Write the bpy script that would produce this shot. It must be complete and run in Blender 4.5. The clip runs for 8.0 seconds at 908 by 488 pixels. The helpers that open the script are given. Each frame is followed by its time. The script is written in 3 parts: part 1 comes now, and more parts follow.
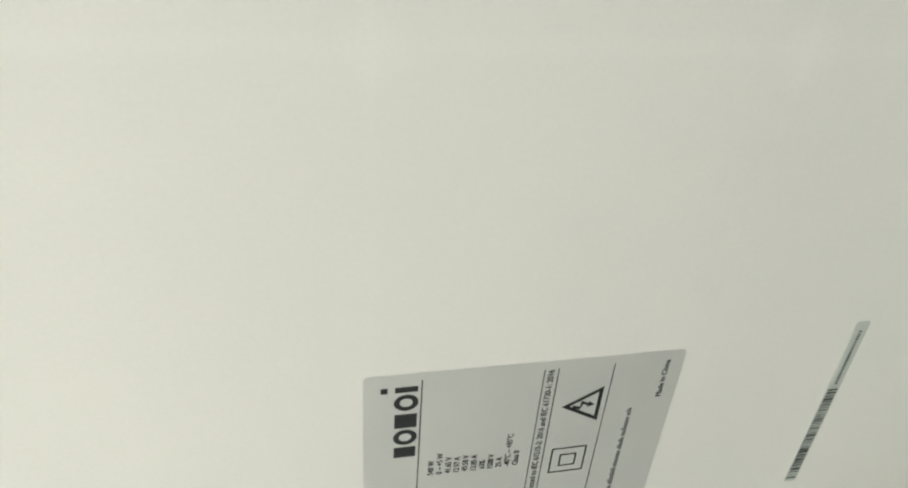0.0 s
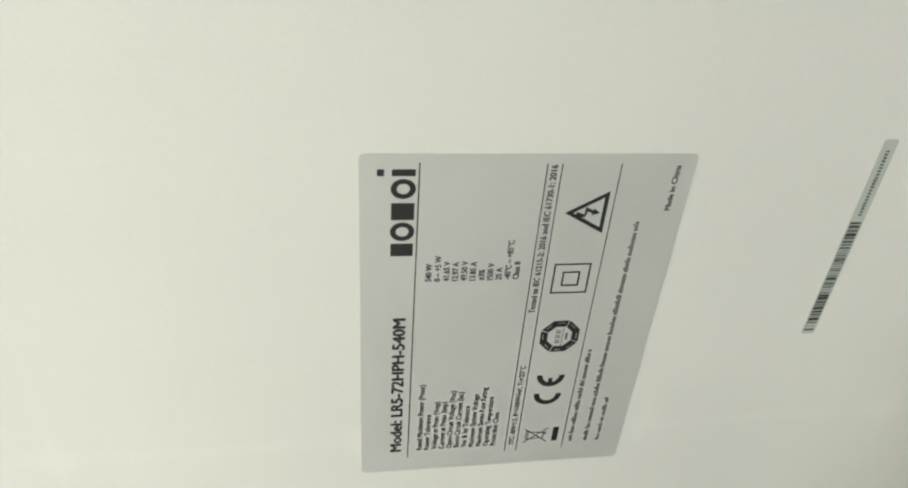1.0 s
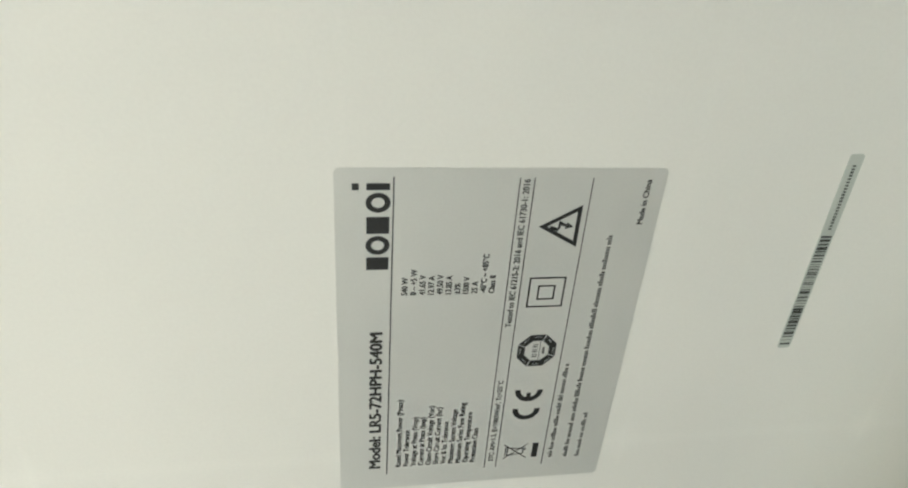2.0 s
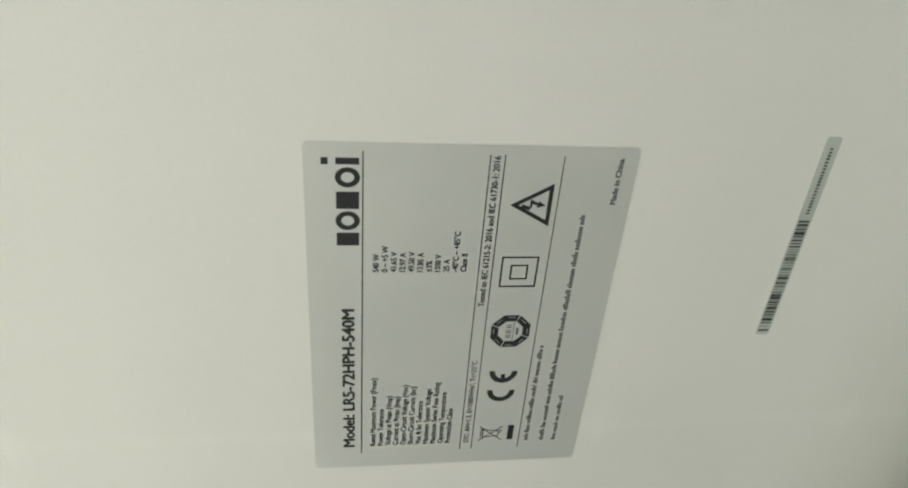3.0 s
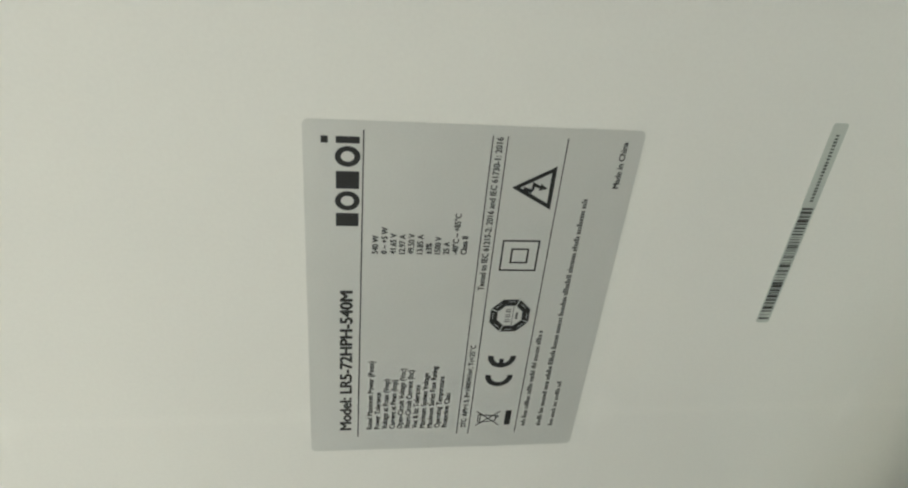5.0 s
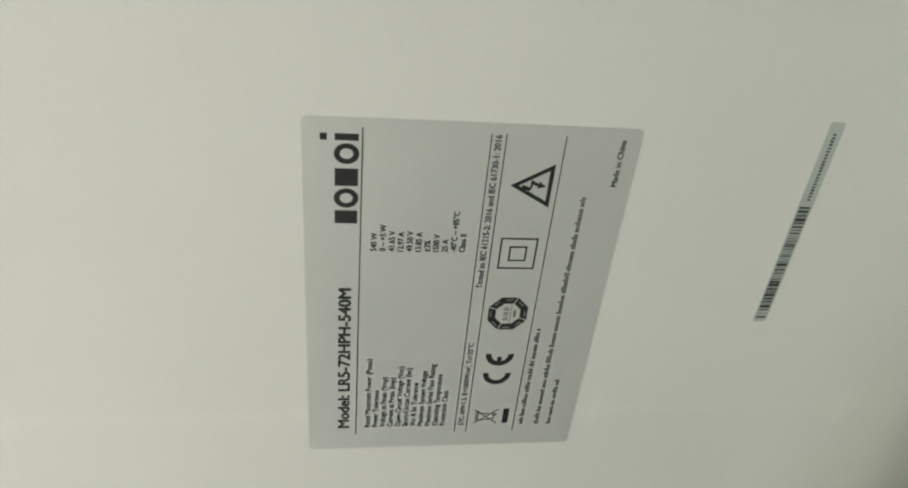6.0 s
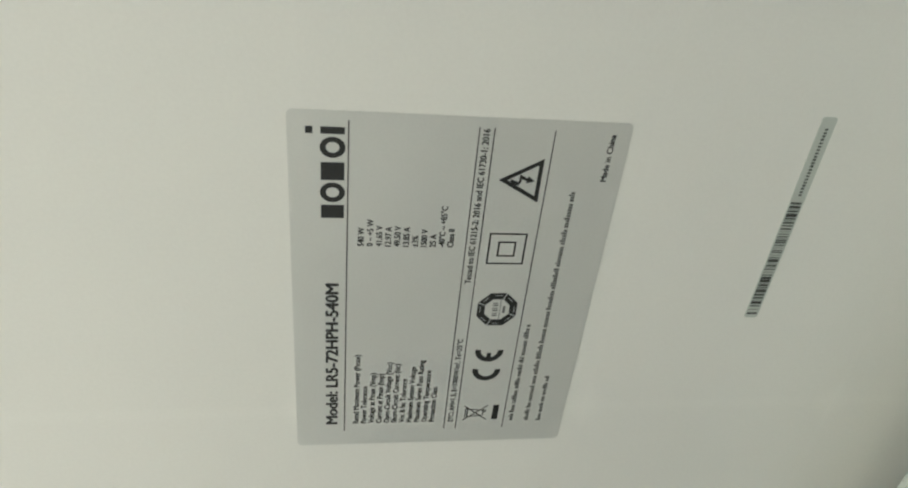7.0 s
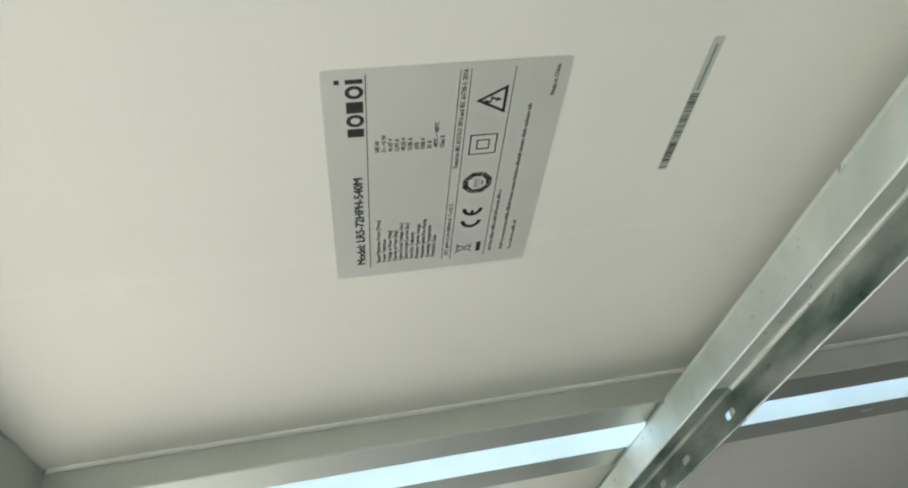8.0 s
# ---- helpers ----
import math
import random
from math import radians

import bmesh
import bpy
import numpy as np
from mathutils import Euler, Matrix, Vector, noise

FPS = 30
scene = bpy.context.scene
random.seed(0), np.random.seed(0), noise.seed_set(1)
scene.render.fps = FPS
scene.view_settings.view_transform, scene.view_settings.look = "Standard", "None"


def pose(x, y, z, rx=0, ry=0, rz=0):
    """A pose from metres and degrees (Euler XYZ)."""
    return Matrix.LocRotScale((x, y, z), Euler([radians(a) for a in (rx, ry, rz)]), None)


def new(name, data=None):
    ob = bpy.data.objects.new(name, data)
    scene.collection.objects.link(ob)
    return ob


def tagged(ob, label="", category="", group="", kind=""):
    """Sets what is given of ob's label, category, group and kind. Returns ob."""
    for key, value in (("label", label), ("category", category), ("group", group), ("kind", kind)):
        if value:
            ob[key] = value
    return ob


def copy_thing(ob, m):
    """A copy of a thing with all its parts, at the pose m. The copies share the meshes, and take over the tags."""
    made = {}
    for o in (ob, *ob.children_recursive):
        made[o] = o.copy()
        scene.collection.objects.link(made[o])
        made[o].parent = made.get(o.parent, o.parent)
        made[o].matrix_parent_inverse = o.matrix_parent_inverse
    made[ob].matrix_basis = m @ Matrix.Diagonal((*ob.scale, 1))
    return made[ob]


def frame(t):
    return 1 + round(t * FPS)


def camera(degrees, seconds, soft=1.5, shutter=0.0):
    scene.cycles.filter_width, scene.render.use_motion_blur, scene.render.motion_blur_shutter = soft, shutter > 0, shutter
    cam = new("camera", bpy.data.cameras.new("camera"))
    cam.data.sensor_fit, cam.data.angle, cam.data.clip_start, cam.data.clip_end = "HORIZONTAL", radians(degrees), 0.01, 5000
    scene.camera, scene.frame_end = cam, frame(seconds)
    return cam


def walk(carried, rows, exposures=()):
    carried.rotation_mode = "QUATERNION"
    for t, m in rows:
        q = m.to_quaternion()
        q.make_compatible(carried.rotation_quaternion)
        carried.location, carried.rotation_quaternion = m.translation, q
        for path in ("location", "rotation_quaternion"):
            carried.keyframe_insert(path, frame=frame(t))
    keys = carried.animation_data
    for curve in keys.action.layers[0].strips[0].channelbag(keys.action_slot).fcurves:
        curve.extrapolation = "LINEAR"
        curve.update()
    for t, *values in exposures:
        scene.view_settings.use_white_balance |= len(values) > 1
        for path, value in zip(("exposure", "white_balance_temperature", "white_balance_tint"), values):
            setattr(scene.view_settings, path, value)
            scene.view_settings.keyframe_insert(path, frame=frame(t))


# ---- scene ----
# The walk under the array: metres in the array's own plane (x along the slope, y along the rails, z its normal).
L = 0.115                                   # length of the nameplate
TILT = -9.0                                 # the array falls towards +x
ARRAY = Matrix.Translation((0, 0, 0.50)) @ pose(0, 0, 0, 0, -TILT, 0)
cam = camera(67.2, 8.0, soft=2.1)
ROWS = [
    (0.0, -0.0103, -0.1158, -0.1255, 147.82, 11.49, -3.72),
    (0.2, -0.0115, -0.1147, -0.1286, 147.54, 10.69, -3.99),
    (0.5, -0.0064, -0.0935, -0.1405, 143.61, 9.20, -3.53),
    (0.7, -0.0036, -0.0779, -0.1433, 144.96, 10.86, -3.54),
    (1.0, -0.0024, -0.0704, -0.1504, 147.09, 7.88, -3.77),
    (1.2, 0.0008, -0.0822, -0.1488, 147.75, 9.39, -3.02),
    (2.3, 0.0033, -0.0658, -0.1572, 149.39, 7.98, -4.06),
    (2.5, 0.0062, -0.0657, -0.1575, 148.42, 7.92, -4.10),
    (2.7, 0.0104, -0.0660, -0.1557, 148.52, 8.68, -3.90),
    (3.0, 0.0132, -0.0651, -0.1588, 149.01, 6.99, -4.17),
    (3.3, 0.0122, -0.0637, -0.1577, 148.96, 7.77, -4.42),
    (3.5, 0.0133, -0.0654, -0.1571, 148.71, 8.27, -4.58),
    (3.8, 0.0130, -0.0636, -0.1570, 148.52, 7.46, -5.14),
    (4.0, 0.0128, -0.0623, -0.1570, 148.50, 7.58, -5.27),
    (4.2, 0.0121, -0.0612, -0.1584, 148.60, 7.30, -5.49),
    (4.5, 0.0120, -0.0611, -0.1582, 148.53, 7.21, -5.46),
    (4.7, 0.0125, -0.0623, -0.1575, 148.03, 7.10, -5.08),
    (5.8, 0.0125, -0.0618, -0.1600, 148.08, 6.41, -5.08),
    (6.0, 0.0122, -0.0616, -0.1587, 148.11, 6.91, -5.26),
    (6.5, 0.0126, -0.0612, -0.1593, 148.06, 6.79, -5.21),
    (6.8, 0.0131, -0.0609, -0.1571, 147.93, 7.40, -5.44),
    (7.0, 0.0151, -0.0608, -0.1576, 147.72, 7.00, -5.45),
    (7.3, 0.0127, -0.0611, -0.1614, 147.59, 5.87, -5.08),
    (7.5, 0.0095, -0.0684, -0.1579, 144.69, 8.56, -5.77),
    (7.6, 0.0122, -0.0767, -0.1635, 142.57, 9.02, -4.75),
    (7.7, 0.0111, -0.0873, -0.1628, 138.38, 9.74, -5.10),
    (7.8, 0.0053, -0.0996, -0.1690, 135.49, 10.96, -5.25),
    (7.9, 0.0014, -0.1210, -0.1755, 131.00, 11.74, -4.48),
    (8.0, -0.0045, -0.1394, -0.1832, 127.74, 11.66, -4.55),
]
walk(cam, [(t, ARRAY @ pose(x, y, z, rx, ry, rz)) for t, x, y, z, rx, ry, rz in ROWS],
     exposures=[(0.0, 2.69, 5400, 3.0), (0.5, 2.61, 5400, 3.5), (1.2, 2.79, 5400, 2.0), (2.4, 2.57, 5400, 1.0), (3.2, 2.43, 5400, 0.5), (7.2, 2.36, 5400, 0.5), (8.0, 2.48, 5400, 1.0)])

# ---- light ----
SUN_TRAVEL = (ARRAY.to_3x3() @ Vector((0.04, -0.28, -0.95))).normalized()
world = bpy.data.worlds.new("sky")
scene.world = world
world.use_nodes = True
sky = world.node_tree.nodes.new("ShaderNodeTexSky")
sky.sky_type = 'NISHITA'
sky.sun_disc = False
sky.dust_density, sky.ozone_density = 6.0, 1.2
sky.sun_elevation = math.asin(-SUN_TRAVEL.z)
sky.sun_rotation = math.atan2(-SUN_TRAVEL.x, -SUN_TRAVEL.y)
back = world.node_tree.nodes["Background"]
world.node_tree.links.new(sky.outputs[0], back.inputs[0])
back.inputs[1].default_value = 0.15
sun = new("sun", bpy.data.lights.new("sun", 'SUN'))
sun.data.energy, sun.data.angle, sun.data.color = 3.1, radians(0.5), (1.0, 0.95, 0.87)
sun.matrix_world = SUN_TRAVEL.to_track_quat('-Z', 'Y').to_matrix().to_4x4()


# ---- materials ----
def material(name, colour, rough=0.5, metal=0.0, grain=300.0, vary=0.04, stain=6.0, stain_by=0.05, bump=0.05, rough_by=0.08, spec=0.5):
    """A surface with fine grain and broad stains, in the object's own metres."""
    m = bpy.data.materials.new(name)
    m.use_nodes = True
    n, k = m.node_tree.nodes, m.node_tree.links
    b = n["Principled BSDF"]
    b.inputs["Metallic"].default_value = metal
    b.inputs["Specular IOR Level"].default_value = spec
    co = n.new("ShaderNodeTexCoord")
    fine, broad = n.new("ShaderNodeTexNoise"), n.new("ShaderNodeTexNoise")
    for tex, scale in ((fine, grain), (broad, stain)):
        tex.inputs["Scale"].default_value, tex.inputs["Detail"].default_value = scale, 4.0
        k.new(co.outputs["Object"], tex.inputs["Vector"])
    last = None
    for tex, by in ((fine, vary), (broad, stain_by)):
        ramp = n.new("ShaderNodeMapRange")
        ramp.inputs["From Min"].default_value, ramp.inputs["From Max"].default_value = 0.3, 0.7
        ramp.inputs["To Min"].default_value, ramp.inputs["To Max"].default_value = 1 - by, 1 + by
        k.new(tex.outputs["Fac"], ramp.inputs["Value"])
        mul = n.new("ShaderNodeVectorMath")
        mul.operation = 'SCALE'
        if last is None:
            mul.inputs[0].default_value = colour
        else:
            k.new(last, mul.inputs[0])
        k.new(ramp.outputs[0], mul.inputs["Scale"])
        last = mul.outputs[0]
    k.new(last, b.inputs["Base Color"])
    rr = n.new("ShaderNodeMapRange")
    rr.inputs["To Min"].default_value, rr.inputs["To Max"].default_value = max(0.02, rough - rough_by), min(1.0, rough + rough_by)
    k.new(broad.outputs["Fac"], rr.inputs["Value"])
    k.new(rr.outputs[0], b.inputs["Roughness"])
    if bump:
        bm_ = n.new("ShaderNodeBump")
        bm_.inputs["Strength"].default_value, bm_.inputs["Distance"].default_value = bump, 0.0005
        k.new(fine.outputs["Fac"], bm_.inputs["Height"])
        k.new(bm_.outputs[0], b.inputs["Normal"])
    return m


CELL_X, CELL_Y = 0.0920, 0.1806             # pitch of the half cells


def backsheet_material(x_gap, y_gap):
    """White polymer sheet; the gaps between the cells show through it as faint paler lines and corner diamonds."""
    m = material("white_backsheet", (0.80, 0.80, 0.745), rough=0.45, grain=900, vary=0.012, stain=5, stain_by=0.02, bump=0.02, spec=0.35)
    n, k = m.node_tree.nodes, m.node_tree.links
    b = n["Principled BSDF"]
    was = b.inputs["Base Color"].links[0].from_socket
    co = n.new("ShaderNodeTexCoord")
    xyz = n.new("ShaderNodeSeparateXYZ")
    k.new(co.outputs["Object"], xyz.inputs[0])

    def math_node(op, a, v):
        node = n.new("ShaderNodeMath")
        node.operation = op
        for i, s in enumerate((a, v)):
            if s is None:
                continue
            if isinstance(s, (int, float)):
                node.inputs[i].default_value = s
            else:
                k.new(s, node.inputs[i])
        return node.outputs[0]

    def off(axis, start, pitch):
        """Distance to the nearest gap, in metres."""
        a = math_node('SUBTRACT', xyz.outputs[axis], start)
        a = math_node('DIVIDE', a, pitch)
        a = math_node('SUBTRACT', a, math_node('ROUND', a, None))
        return math_node('MULTIPLY', math_node('ABSOLUTE', a, None), pitch)

    dy, dx = off("Y", y_gap, CELL_Y), off("X", x_gap, CELL_X)

    def soft_step(d, wide, by):
        r = n.new("ShaderNodeMapRange")
        r.interpolation_type = 'SMOOTHSTEP'
        r.inputs["From Min"].default_value, r.inputs["From Max"].default_value = 0.0, wide
        r.inputs["To Min"].default_value, r.inputs["To Max"].default_value = by, 0.0
        k.new(d, r.inputs["Value"])
        return r.outputs[0]

    line = soft_step(dy, 0.0040, 0.015)
    fleck = soft_step(math_node('ADD', dx, dy), 0.014, 0.038)
    thin = soft_step(dx, 0.0022, 0.006)
    up = math_node('ADD', math_node('ADD', math_node('MAXIMUM', line, fleck), thin), 1.0)
    mul = n.new("ShaderNodeVectorMath")
    mul.operation = 'SCALE'
    k.new(was, mul.inputs[0])
    k.new(up, mul.inputs["Scale"])
    k.new(mul.outputs[0], b.inputs["Base Color"])
    return m


def galvanised_material(name, dark_tone, light_tone, clouds, rough, spread=(0.30, 0.68), drawn=1.0):
    """Hot-dip zinc: spangle of uneven gloss, dull grey-green tarnish, a few dark scuffs."""
    m = bpy.data.materials.new(name)
    m.use_nodes = True
    n, k = m.node_tree.nodes, m.node_tree.links
    b = n["Principled BSDF"]
    b.inputs["Metallic"].default_value = 0.85
    co = n.new("ShaderNodeTexCoord")
    cells = n.new("ShaderNodeTexVoronoi")
    cells.inputs["Scale"].default_value = 95.0
    cloud, scuff = n.new("ShaderNodeTexNoise"), n.new("ShaderNodeTexNoise")
    cloud.inputs["Scale"].default_value, cloud.inputs["Detail"].default_value = clouds, 6.0
    scuff.inputs["Scale"].default_value, scuff.inputs["Detail"].default_value = 160.0, 3.0
    run = n.new("ShaderNodeMapping")         # the zinc is drawn out along the rail
    run.inputs["Scale"].default_value = (1.0, 1.0 / drawn, 1.0)
    k.new(co.outputs["Object"], run.inputs["Vector"])
    for tex in (cells, cloud, scuff):
        k.new(run.outputs["Vector"], tex.inputs["Vector"])
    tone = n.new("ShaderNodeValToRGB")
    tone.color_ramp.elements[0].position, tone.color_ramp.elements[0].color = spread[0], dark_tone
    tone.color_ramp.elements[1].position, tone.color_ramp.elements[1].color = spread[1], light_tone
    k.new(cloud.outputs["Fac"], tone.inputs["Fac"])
    dark = n.new("ShaderNodeMapRange")
    dark.inputs["From Min"].default_value, dark.inputs["From Max"].default_value = 0.24, 0.34
    dark.inputs["To Min"].default_value = 0.5
    k.new(scuff.outputs["Fac"], dark.inputs["Value"])
    mul = n.new("ShaderNodeVectorMath")
    mul.operation = 'SCALE'
    k.new(tone.outputs[0], mul.inputs[0])
    k.new(dark.outputs[0], mul.inputs["Scale"])
    k.new(mul.outputs[0], b.inputs["Base Color"])
    mix = n.new("ShaderNodeMath")
    mix.operation = 'MULTIPLY_ADD'
    bw = n.new("ShaderNodeRGBToBW")
    k.new(cells.outputs["Color"], bw.inputs[0])
    k.new(bw.outputs[0], mix.inputs[0])
    mix.inputs[1].default_value, mix.inputs[2].default_value = 0.16, rough
    k.new(mix.outputs[0], b.inputs["Roughness"])
    bump = n.new("ShaderNodeBump")
    bump.inputs["Strength"].default_value, bump.inputs["Distance"].default_value = 0.25, 0.0008
    k.new(cloud.outputs["Fac"], bump.inputs["Height"])
    k.new(bump.outputs[0], b.inputs["Normal"])
    return m


ALUMINIUM = material("anodised_aluminium", (0.53, 0.56, 0.52), rough=0.45, metal=0.75, grain=700, vary=0.03, stain=14, stain_by=0.06, bump=0.03)
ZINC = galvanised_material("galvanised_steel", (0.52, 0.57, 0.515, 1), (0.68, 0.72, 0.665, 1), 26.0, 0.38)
# blotchy tarnish, its tones darkened for the shade inside the channel
SHADED_TARNISH = galvanised_material("shaded_tarnished_zinc", (0.12, 0.18, 0.155, 1), (0.54, 0.57, 0.53, 1), 44.0, 0.42, (0.34, 0.66), 3.0)
# paler copy of the zinc: light on the web put into its colour
LIGHTENED_ZINC = galvanised_material("lightened_zinc", (0.66, 0.70, 0.66, 1), (0.84, 0.87, 0.82, 1), 26.0, 0.42)
CUT_EDGE = material("bright_cut_steel", (0.60, 0.62, 0.59), rough=0.5, metal=0.6, grain=900, vary=0.08, stain=60, stain_by=0.1)
FILM = material("silver_label_film", (0.690, 0.698, 0.652), rough=0.36, metal=0.28, grain=1500, vary=0.015, stain=22, stain_by=0.025, bump=0.02, spec=0.5)
STRIP = material("pale_sticker_film", (0.52, 0.555, 0.505), rough=0.35, grain=1500, vary=0.015, stain=40, stain_by=0.03, bump=0.02)
SEALANT = material("white_silicone", (0.80, 0.80, 0.76), rough=0.4, grain=500, vary=0.03, stain=30, stain_by=0.05, bump=0.1)
INK = material("black_ink", (0.018, 0.019, 0.018), rough=0.5, grain=2500, vary=0.2, stain=60, stain_by=0.15, bump=0.0)
GREY_INK = material("thin_grey_print", (0.11, 0.113, 0.105), rough=0.5, grain=2500, vary=0.2, stain=60, stain_by=0.2, bump=0.0)
SERIAL_INK = material("dark_serial_print", (0.06, 0.065, 0.06), rough=0.5, grain=2500, vary=0.2, stain=60, stain_by=0.2, bump=0.0)
SILICON = material("blue_black_cell", (0.012, 0.016, 0.035), rough=0.2, grain=400, vary=0.1, stain=8, stain_by=0.1, bump=0.0)
LAMINATE = material("white_laminate", (0.7, 0.7, 0.68), rough=0.5)
GROUND = material("dry_grass_and_soil", (0.168, 0.147, 0.113), rough=0.95, grain=9, vary=0.25, stain=0.6, stain_by=0.25, bump=0.6, spec=0.1)


# ---- building blocks ----
def part(name, bm, mat, parent=None, label=""):
    """Links a bmesh as one mesh object under a thing or a part."""
    me = bpy.data.meshes.new(name)
    bm.to_mesh(me)
    bm.free()
    me.materials.append(mat)
    ob = new(name, me)
    ob.parent = parent
    if label:
        ob["label"] = label
    return ob


def thing(name, m, label, category, group=""):
    ob = new(name)
    ob.empty_display_size = 0.05
    ob.matrix_world = m
    return tagged(ob, label, category, group)


def box(bm, lo, hi, bevel=0.0):
    made = bmesh.ops.create_cube(bm, size=1.0)["verts"]
    for v in made:
        v.co = Vector([lo[i] + (v.co[i] + 0.5) * (hi[i] - lo[i]) for i in range(3)])
    if bevel:
        edges = list({e for v in made for e in v.link_edges})
        bmesh.ops.bevel(bm, geom=edges, offset=bevel, segments=2, affect='EDGES', profile=0.5)
    return bm


def prism(bm, outline, place, along):
    """A closed outline of 2D points, set at the start and the end by place(point, end) and joined."""
    rings = [[bm.verts.new(place(p, end)) for p in outline] for end in along]
    n = len(outline)
    for i in range(n):
        bm.faces.new((rings[0][i], rings[0][(i + 1) % n], rings[1][(i + 1) % n], rings[1][i]))
    bm.faces.new(list(reversed(rings[0])))
    bm.faces.new(rings[1])
    bmesh.ops.recalc_face_normals(bm, faces=bm.faces)
    return bm


def slotted_plate(bm, s0, s1, h0, h1, thick, slots, place):
    """A plate over s and h with oblong slots through it. place(s, h, d): its 3D place at depth d."""
    def loop(s, h, a, c):
        r = c
        pts = [(s + (a - r) + r * math.cos(q), h + r * math.sin(q)) for q in np.linspace(-math.pi / 2, math.pi / 2, 7)]
        return pts + [(s - (a - r) + r * math.cos(q), h + r * math.sin(q)) for q in np.linspace(math.pi / 2, 3 * math.pi / 2, 7)]

    def quad(pts):
        for d, flip in ((0, 0), (thick, 1)):
            vs = [bm.verts.new(place(*p, d)) for p in pts]
            bm.faces.new(vs[::-1] if flip else vs)

    at = s0
    for s, h, a, c in sorted(slots):
        lo, hi = s - a * 1.6, s + a * 1.6
        quad([(at, h0), (lo, h0), (lo, h1), (at, h1)])
        ring = loop(s, h, a, c)
        for d in (0, thick):                # a rectangle with the slot left out
            edges = []
            for pts in ([(lo, h0), (hi, h0), (hi, h1), (lo, h1)], ring):
                vs = [bm.verts.new(place(*p, d)) for p in pts]
                edges += [bm.edges.new((vs[i], vs[(i + 1) % len(vs)])) for i in range(len(vs))]
            bmesh.ops.triangle_fill(bm, edges=edges, use_beauty=True)
        for i, r0 in enumerate(ring):
            r1 = ring[(i + 1) % len(ring)]
            bm.faces.new([bm.verts.new(place(*p, d)) for p, d in ((r0, 0), (r1, 0), (r1, thick), (r0, thick))])
        at = hi
    quad([(at, h0), (s1, h0), (s1, h1), (at, h1)])
    for s_, in ((s0,), (s1,)):
        bm.faces.new([bm.verts.new(place(s_, h0, 0)), bm.verts.new(place(s_, h1, 0)), bm.verts.new(place(s_, h1, thick)), bm.verts.new(place(s_, h0, thick))])
    for h_ in (h0, h1):
        bm.faces.new([bm.verts.new(place(s0, h_, 0)), bm.verts.new(place(s1, h_, 0)), bm.verts.new(place(s1, h_, thick)), bm.verts.new(place(s0, h_, thick))])
    bmesh.ops.remove_doubles(bm, verts=bm.verts, dist=1e-6)
    bmesh.ops.recalc_face_normals(bm, faces=bm.faces)
    return bm


# ---- ground ----
bm = bmesh.new()
bmesh.ops.create_grid(bm, x_segments=40, y_segments=40, size=1500)
tagged(part("ground", bm, GROUND), "dry grass and bare soil in sun", "ground", kind="structure")

# ---- solar panels ----
LONG, WIDE = 2.256, 1.133                    # panel
DEEP, TOP = 0.27 * L, 0.006                  # frame below and above the back sheet
FLANGE, WALL, LIP = 0.031, 0.0022, 0.0062
PANEL_X = -1.562 * L                         # outer edge at the lower end
PANEL_Y = 2.36 * L - WIDE                    # outer edge of the labelled panel
NEXT_Y = 2.71 * L                            # outer edge of its neighbour
GAP_X, GAP_Y = 0.017 * L - PANEL_X, 0.87 * L - PANEL_Y

BACKSHEET = backsheet_material(GAP_X, GAP_Y)


def frame_rail(parent, start, turn, length, slots=(), flange=True, label=""):
    """One mitred side of the frame: n inwards, z up; slots lie in its bottom flange."""
    spin = Matrix.Rotation(turn, 3, 'Z')
    base = Vector(start)

    def place(p, end):
        n, z = p
        s = n if end == 0 else length - n
        return base + spin @ Vector((s, n, z))

    e, lip = 0.0004, (LIP - 0.002 if flange else WALL + 0.0006)
    bm = bmesh.new()
    body = [(0, TOP - e), (e, TOP), (0.0075, TOP), (0.0075, TOP - 0.001), (WALL, TOP - 0.001), (WALL, -0.0001), (lip - e, -0.0001), (lip, -e),
            (lip, -0.0012), (lip - e, -0.0016), (WALL, -0.0016), (WALL, -DEEP + 0.002)]
    if slots or not flange:
        body += [(WALL, -DEEP), (e, -DEEP), (0, -DEEP + e)]
    else:
        body += [(FLANGE - e, -DEEP + 0.002), (FLANGE, -DEEP + 0.0015), (FLANGE, -DEEP + e), (FLANGE - e, -DEEP), (e, -DEEP), (0, -DEEP + e)]
    prism(bm, body, place, (0, 1))
    if slots:
        slotted_plate(bm, 0, length, WALL, FLANGE, 0.002, slots,
                      lambda s, n, d: base + spin @ Vector((min(max(s, n), length - n), n, -DEEP + d)))
    return part("frame_rail", bm, ALUMINIUM, parent, label)


